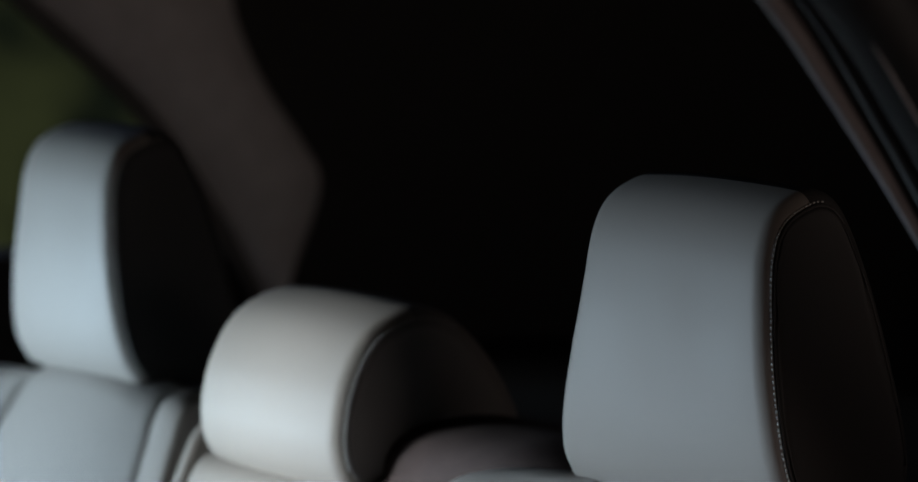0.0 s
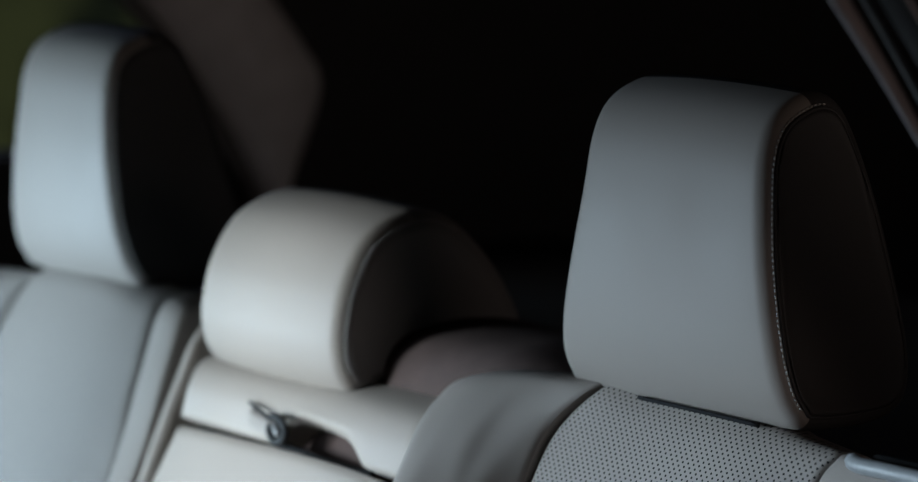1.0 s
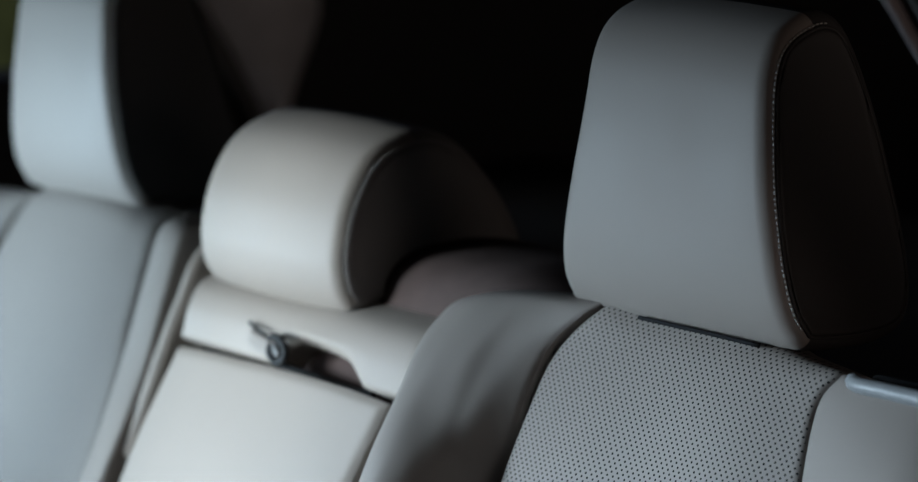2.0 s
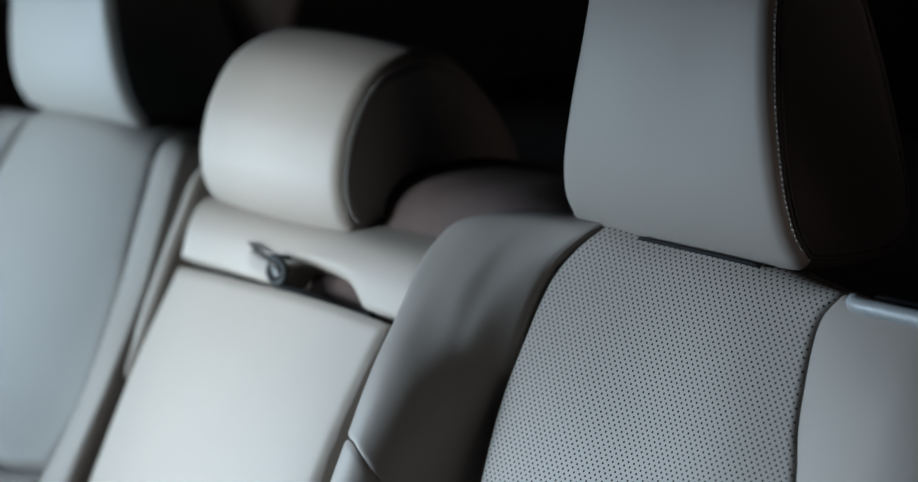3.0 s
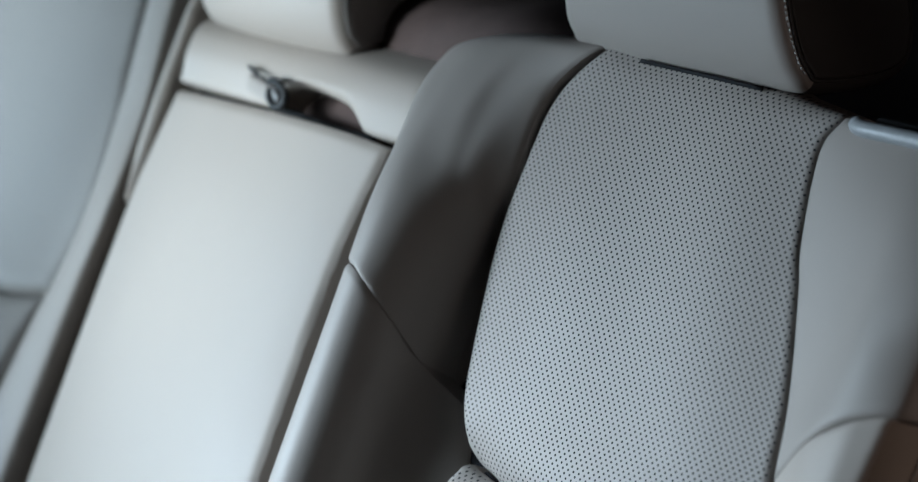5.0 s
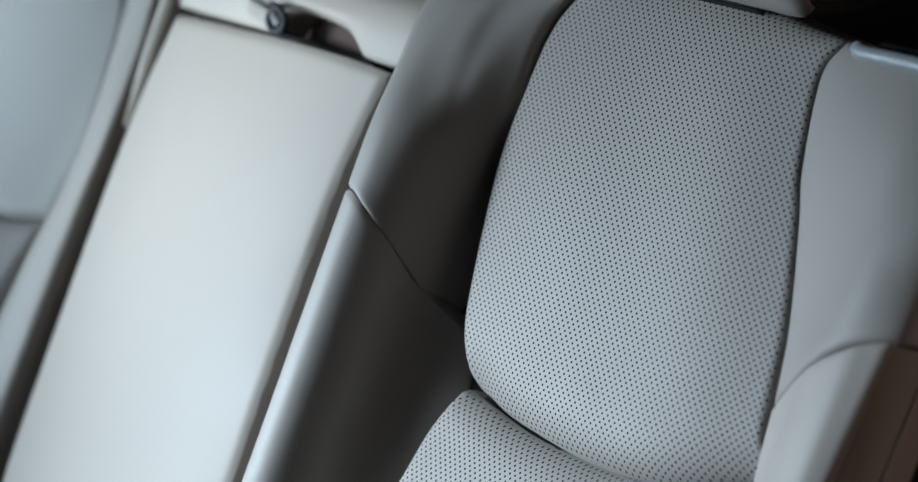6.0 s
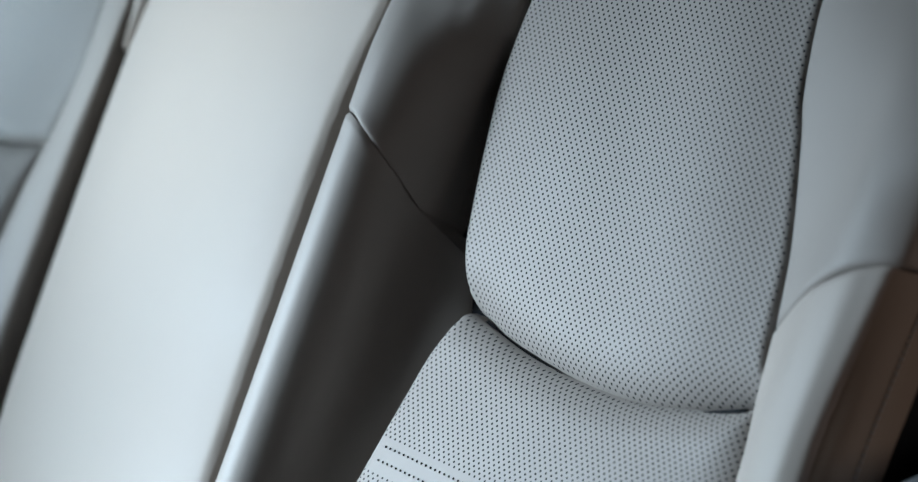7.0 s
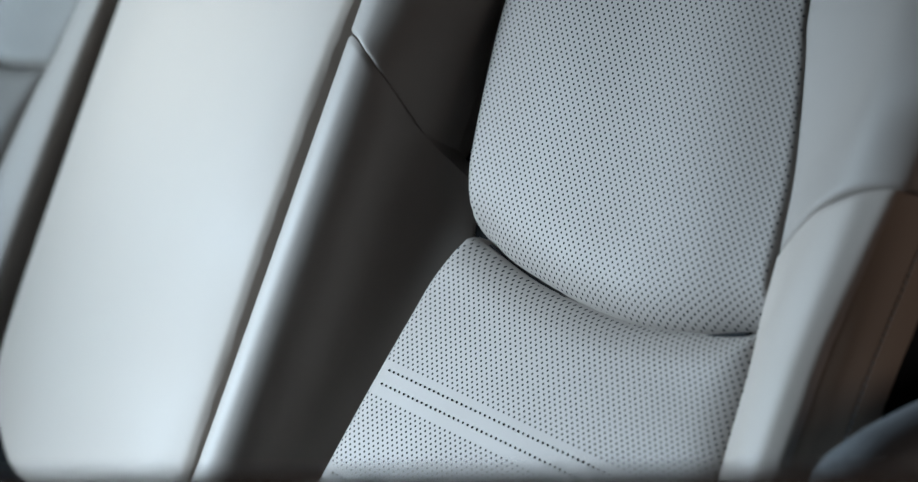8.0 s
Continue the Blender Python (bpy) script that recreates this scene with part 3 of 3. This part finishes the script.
        line = [place(p - q * 0.0105, y + sign * 0.0006) for p, q in zip(ring, nrm)]
        part("piping", tube(bmesh.new(), line, 0.0016, 6, closed=True), side_material, side, "dark edge piping")
        seam = [place(p - q * 0.0078, y + sign * 0.0002) for p, q in zip(ring, nrm)]
        front = [np.array(p) for p in seam[:42]]
        stitches("stitching", front, 0.0042, 0.0026, 0.0007, THREAD, side, "pale thread stitching")
    for y in (yc - 0.055, yc + 0.055):
        p = np.array([mid[0], y, z0 + 0.02])
        bm = tube(bmesh.new(), [p, p - np.array([0.03, 0, 0.06]) * 0.5, p - np.array([0.03, 0, 0.09])], 0.006, 12)
        part("post", bm, CHROME, ob, "steel headrest post")
    return ob


TALL = [(0.009, 0.947), (-0.002, 0.966), (-0.010, 1.0), (-0.0135, 1.053), (-0.0105, 1.105), (-0.0055, 1.134), (0.006, 1.155), (0.026, 1.1675), (0.054, 1.173), (0.078, 1.160), (0.100, 1.115), (0.117, 1.06), (0.132, 0.99), (0.128, 0.952), (0.105, 0.936), (0.06, 0.934), (0.020, 0.938)]
headrest("headrest", TALL, -0.2475, 0.002, 0.044, "tall grey leather headrest with dark stitched sides", GREY, 0.0255, 0.0115)
headrest("headrest", [(x, z - 0.008) for x, z in TALL], 0.596, 0.808, 0.034, "tall grey leather headrest on the far seat", GREY, 0.028, 0.008)
LOW = [(-0.036, 0.908), (-0.043, 0.930), (-0.043, 0.950), (-0.035, 0.983), (-0.016, 1.015), (0.010, 1.033), (0.05, 1.0415), (0.087, 1.029), (0.126, 0.992), (0.152, 0.951), (0.155, 0.935), (0.140, 0.926), (0.107, 0.925), (0.056, 0.917), (0.015, 0.902), (-0.02, 0.896)]
headrest("headrest", LOW, 0.220, 0.425, 0.004, "low pale stone leather middle headrest with rounded top", STONE, None, 0.0, 0.013, SHADE_TAUPE, "leather side coloured taupe for its shade")

# ---- middle seat back ----


def middle_seat():
    ob = thing("middle_seat", -0.15, 0.30, 0.30, "pale stone leather middle seat back with folded armrest", "car seat", "rear seats")
    lower = [(0.430, -0.099), (0.37, -0.099), (0.30, -0.099), (0.284, -0.097), (0.273, -0.082), (0.257, -0.0745), (0.222, -0.077), (0.196, -0.081), (0.178, -0.0915), (0.163, -0.098), (0.112, -0.098)]
    pad("upper_pad", [[(y, s, 0.017), (y, -0.068, 0.022), (y + 0.003, -0.043, 0.012), (y + 0.005, -0.012, -0.03)] for y, s in lower],
        STONE, ob, nu=90, nv=34, roll=0.007, depth=0.006, low_roll=(0.0045, 0.005))
    pad("armrest", [
        [(0.412, -0.60, 0.014), (0.433, -0.545, 0.014), (0.440, -0.387, 0.014), (0.442, -0.209, 0.014), (0.432, -0.106, 0.014)],
        [(0.345, -0.637, 0.022), (0.36, -0.545, 0.022), (0.36, -0.387, 0.022), (0.362, -0.209, 0.022), (0.36, -0.104, 0.02)],
        [(0.25, -0.645, 0.022), (0.25, -0.545, 0.023), (0.25, -0.387, 0.023), (0.26, -0.209, 0.023), (0.26, -0.102, 0.02)],
        [(0.18, -0.64, 0.022), (0.18, -0.545, 0.022), (0.19, -0.387, 0.022), (0.19, -0.209, 0.022), (0.19, -0.102, 0.02)],
        [(0.133, -0.62, 0.014), (0.138, -0.545, 0.014), (0.146, -0.387, 0.014), (0.149, -0.209, 0.014), (0.137, -0.104, 0.014)],
    ], STONE, ob, "broad pale stone leather armrest folded up", nu=50, nv=60, roll=0.008, depth=0.006)
    pad("edge_strip", [
        [(0.463, -0.210, -0.002), (0.468, -0.141, 0.0), (0.468, -0.07, 0.002), (0.466, -0.02, 0.0), (0.46, 0.01, -0.03)],
        [(0.455, -0.214, 0.010), (0.460, -0.141, 0.012), (0.460, -0.07, 0.013), (0.459, -0.02, 0.010), (0.455, 0.012, -0.02)],
        [(0.446, -0.210, 0.008), (0.449, -0.141, 0.009), (0.450, -0.07, 0.010), (0.451, -0.02, 0.008), (0.450, 0.012, -0.02)],
    ], STONE, ob, "narrow piped edge strip", nu=14, nv=40, roll=0.004, depth=0.004)
    # backing box, near-black for the shade in the gaps beside the armrest
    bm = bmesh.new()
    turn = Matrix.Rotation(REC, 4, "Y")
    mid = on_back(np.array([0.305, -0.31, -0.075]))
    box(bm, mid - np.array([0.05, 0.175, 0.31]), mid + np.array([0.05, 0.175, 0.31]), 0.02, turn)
    part("back_shell", bm, SEAM, ob, "seat backing, near-black for the shade in its seams")
    # rounded shoulder behind the headrest
    shoulder = [(0.0, 0.90), (0.01, 0.928), (0.04, 0.944), (0.10, 0.947), (0.16, 0.935), (0.20, 0.90), (0.20, 0.84), (0.04, 0.84)]
    ring = spline(shoulder + [shoulder[0]], 49)[:-1]
    verts = [(x, y, z) for y in (0.0, 0.10, 0.24, 0.42) for x, z in ring]
    n = len(ring)
    faces = [[j * n + i, j * n + (i + 1) % n, (j + 1) * n + (i + 1) % n, (j + 1) * n + i] for j in range(3) for i in range(n)] + [list(range(n))[::-1], [3 * n + i for i in range(n)]]
    # its dark brown puts the headrest's shade into the colour
    mesh_part("shoulder", verts, faces, SHADE_BROWN, ob, "shoulder behind the headrest, coloured dark brown for its shade")
    # dark brown here too, as the shade inside the recess
    pad("recess", [[(0.32, -0.112, -0.008), (0.32, -0.06, -0.008)], [(0.24, -0.112, -0.008), (0.24, -0.06, -0.008)], [(0.14, -0.112, -0.008), (0.14, -0.06, -0.008)]], SHADE_BROWN, ob, "recess behind the strap, coloured dark brown for its shade", nu=10, nv=8, roll=0.002, depth=0.001, skirt=0.01)
    # pull strap in its recess
    cord("strap_ring", [(0.294, -0.081, 0.026), (0.283, -0.079, 0.030), (0.271, -0.081, 0.031), (0.262, -0.0875, 0.030), (0.265, -0.096, 0.027), (0.275, -0.099, 0.026), (0.285, -0.093, 0.027), (0.288, -0.086, 0.027)], 0.0031, BLACK, ob, "black strap loop", n=40)
    cord("strap_button", [(0.281, -0.086, 0.0262), (0.2755, -0.089, 0.0275), (0.270, -0.092, 0.0262)], 0.0048, RUBBER, ob, "dark grey button in the loop", n=16)
    cord("strap", [(0.328, -0.0725, 0.0255), (0.312, -0.076, 0.029), (0.296, -0.080, 0.029)], 0.0016, BLACK, ob, "dark pull strap", n=16)
    # black cord that draws the shadow along the recess's lower edge
    cord("recess_shadow", [(0.282, -0.098, 0.018), (0.268, -0.099, 0.012), (0.245, -0.1005, 0.008), (0.20, -0.1015, 0.006), (0.162, -0.1015, 0.008)], 0.0038, SEAM, ob, "black shadow line along the recess", n=24)
    pad("strap_tab", [[(0.323, -0.091, 0.0245), (0.327, -0.077, 0.0255)], [(0.308, -0.094, 0.027), (0.308, -0.080, 0.028)], [(0.288, -0.096, 0.026), (0.286, -0.083, 0.027)]], GREY, ob, "pale leather strap tab", nu=10, nv=8, roll=0.003, depth=0.002, skirt=0.004)
    return ob


MID = middle_seat()

# ---- far rear seat ----


def far_seat():
    ob = thing("rear_seat", -0.15, 0.72, 0.30, "grey leather rear seat back on the far side", "car seat", "rear seats")
    pad("centre_panel", [
        [(0.527, -0.312, -0.004), (0.511, -0.239, -0.004), (0.522, -0.14, -0.004), (0.535, -0.098, -0.004), (0.544, -0.054, -0.004), (0.555, -0.01, -0.008), (0.56, 0.02, -0.03)],
        [(0.60, -0.326, 0.008), (0.60, -0.23, 0.006), (0.60, -0.12, 0.004), (0.61, -0.03, 0.002), (0.62, 0.004, -0.004), (0.62, 0.026, -0.03)],
        [(0.70, -0.326, 0.008), (0.70, -0.23, 0.006), (0.70, -0.12, 0.004), (0.70, -0.03, 0.002), (0.70, 0.008, -0.004), (0.70, 0.03, -0.03)],
        [(0.82, -0.31, -0.004), (0.82, -0.23, -0.004), (0.81, -0.12, -0.004), (0.793, -0.03, -0.004), (0.779, 0.0, -0.008), (0.77, 0.02, -0.03)],
    ], PUNCHED, ob, nu=44, nv=60, roll=0.014, depth=0.010)
    pad("lumbar_pad", [
        [(0.53, -0.62, 0.03), (0.53, -0.42, 0.022), (0.53, -0.314, 0.0)],
        [(0.60, -0.62, 0.04), (0.60, -0.42, 0.03), (0.60, -0.328, 0.004)],
        [(0.70, -0.62, 0.04), (0.70, -0.42, 0.03), (0.70, -0.328, 0.004)],
        [(0.82, -0.62, 0.03), (0.82, -0.42, 0.022), (0.82, -0.312, 0.0)],
    ], PUNCHED, ob, nu=40, nv=40, roll=0.014, depth=0.011)
    pad("inner_bolster", [
        [(0.458, -0.66, -0.03), (0.455, -0.48, -0.03), (0.453, -0.352, -0.03), (0.452, -0.29, -0.03), (0.453, -0.218, -0.03), (0.466, -0.14, -0.03), (0.484, -0.053, -0.03), (0.496, -0.012, -0.035), (0.505, 0.006, -0.04)],
        [(0.458, -0.66, 0.018), (0.455, -0.48, 0.018), (0.453, -0.352, 0.018), (0.452, -0.29, 0.017), (0.454, -0.218, 0.014), (0.467, -0.14, 0.005), (0.485, -0.053, 0.001), (0.497, -0.010, -0.007), (0.508, 0.008, -0.03)],
        [(0.463, -0.66, 0.026), (0.460, -0.48, 0.026), (0.458, -0.352, 0.026), (0.457, -0.29, 0.025), (0.459, -0.218, 0.021), (0.472, -0.14, 0.012), (0.490, -0.053, 0.009), (0.502, -0.006, 0.001), (0.513, 0.012, -0.03)],
        [(0.495, -0.66, 0.034), (0.495, -0.48, 0.032), (0.492, -0.352, 0.027), (0.488, -0.29, 0.022), (0.490, -0.218, 0.017), (0.504, -0.14, 0.011), (0.522, -0.053, 0.008), (0.532, -0.004, 0.002), (0.536, 0.018, -0.03)],
        [(0.530, -0.66, 0.020), (0.530, -0.48, 0.016), (0.526, -0.352, 0.006), (0.517, -0.29, 0.0), (0.508, -0.239, -0.002), (0.520, -0.14, -0.003), (0.541, -0.054, -0.004), (0.553, -0.008, -0.008), (0.555, 0.018, -0.03)],
    ], GREY, ob, nu=36, nv=70, roll=0.005, depth=0.004)
    pad("outer_bolster", [
        [(0.823, -0.66, -0.004), (0.823, -0.31, -0.004), (0.823, -0.23, -0.004), (0.813, -0.12, -0.004), (0.796, -0.03, -0.004), (0.782, 0.0, -0.01)],
        [(0.88, -0.66, 0.03), (0.88, -0.31, 0.03), (0.88, -0.23, 0.03), (0.87, -0.12, 0.026), (0.85, -0.03, 0.01), (0.84, -0.002, -0.01)],
        [(0.95, -0.66, 0.02), (0.95, -0.31, 0.02), (0.95, -0.23, 0.02), (0.94, -0.12, 0.016), (0.92, -0.03, 0.0), (0.90, -0.006, -0.02)],
        [(0.99, -0.66, -0.06), (0.99, -0.31, -0.06), (0.99, -0.23, -0.06), (0.98, -0.12, -0.06), (0.96, -0.03, -0.06), (0.94, -0.01, -0.06)],
    ], GREY, ob, nu=30, nv=60, roll=0.007, depth=0.005)
    # near-black box behind, giving the far seat's gaps their shade
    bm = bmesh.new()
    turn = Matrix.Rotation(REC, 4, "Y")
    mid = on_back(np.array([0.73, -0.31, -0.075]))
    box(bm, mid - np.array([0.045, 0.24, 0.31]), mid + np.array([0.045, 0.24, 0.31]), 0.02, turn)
    part("back_shell", bm, SEAM, ob, "seat backing, near-black for the shade in its seams")
    return ob


FAR = far_seat()

# bench base that carries the seat backs
tagged(part("seat_base", box(bmesh.new(), (-0.75, -0.52, 0.0), (0.02, 1.05, 0.36), 0.05, None, 4), SEAM, None), "dark bench base carrying the rear seat backs", "seat base")


# ---- open rear door ----


def open_door():
    """Near rear door, swung out from its front hinge, its window wound down."""
    hinge, run = Vector((-0.93, -0.62, 0.0)), Vector((0.775, -0.632, 0.0))
    inward = Vector((0.632, 0.775, 0.0))
    ob = thing("car_door", hinge.x, hinge.y, 0.30, "open dark red car door with brown leather top", "car door")

    def sweep(name, section, s0, s1, material, label):
        """section: (across, height) round the door's profile, carried from s0 to s1 along the door."""
        ring = spline(section + [section[0]], 41)[:-1]
        n, verts, faces = len(ring), [], []
        stops = np.linspace(s0, s1, 16)
        for j, d in enumerate(stops):
            e = min(j, 15 - j)
            k = (0.86, 0.96, 1.0)[min(e, 2)]
            mid = ring.mean(0)
            for a, z in ring:
                a, z = mid[0] + (a - mid[0]) * k, mid[1] + (z - mid[1]) * (0.985 if e == 0 else 1.0)
                verts.append(hinge + run * float(d) + inward * float(a) + Vector((0, 0, float(z) + 0.007 + 0.005 * float(d))))
        for j in range(15):
            faces += [[j * n + i, j * n + (i + 1) % n, (j + 1) * n + (i + 1) % n, (j + 1) * n + i] for i in range(n)]
        faces += [list(range(n))[::-1], [15 * n + i for i in range(n)]]
        return mesh_part(name, [v[:] for v in verts], faces, material, ob, label)

    for z in (0.45, 0.72):
        bm = tube(bmesh.new(), [hinge + Vector((-0.03, 0.03, z - 0.035)), hinge + Vector((-0.03, 0.03, z + 0.035))], 0.014, 12)
        part("hinge", bm, PAINT, ob, "dark red painted hinge")
    sweep("outer_panel", [(-0.055, 0.30), (-0.085, 0.45), (-0.095, 0.62), (-0.085, 0.76), (-0.06, 0.835), (-0.035, 0.835), (-0.03, 0.60), (-0.03, 0.31)], 0.0, 0.98, PAINT, "dark red painted outer panel")
    sweep("inner_trim", [(-0.025, 0.32), (-0.025, 0.60), (-0.025, 0.83), (0.02, 0.83), (0.035, 0.74), (0.06, 0.62), (0.05, 0.50), (0.03, 0.34)], 0.03, 0.95, TAN, "brown leather inner trim")
    sweep("top_roll", [(-0.055, 0.838), (-0.058, 0.856), (-0.040, 0.870), (-0.005, 0.872), (0.024, 0.860), (0.026, 0.838), (0.0, 0.833), (-0.03, 0.833)], 0.01, 0.97, DOORTOP, "brown leather roll on the door top, coloured paler as if lit")


open_door()
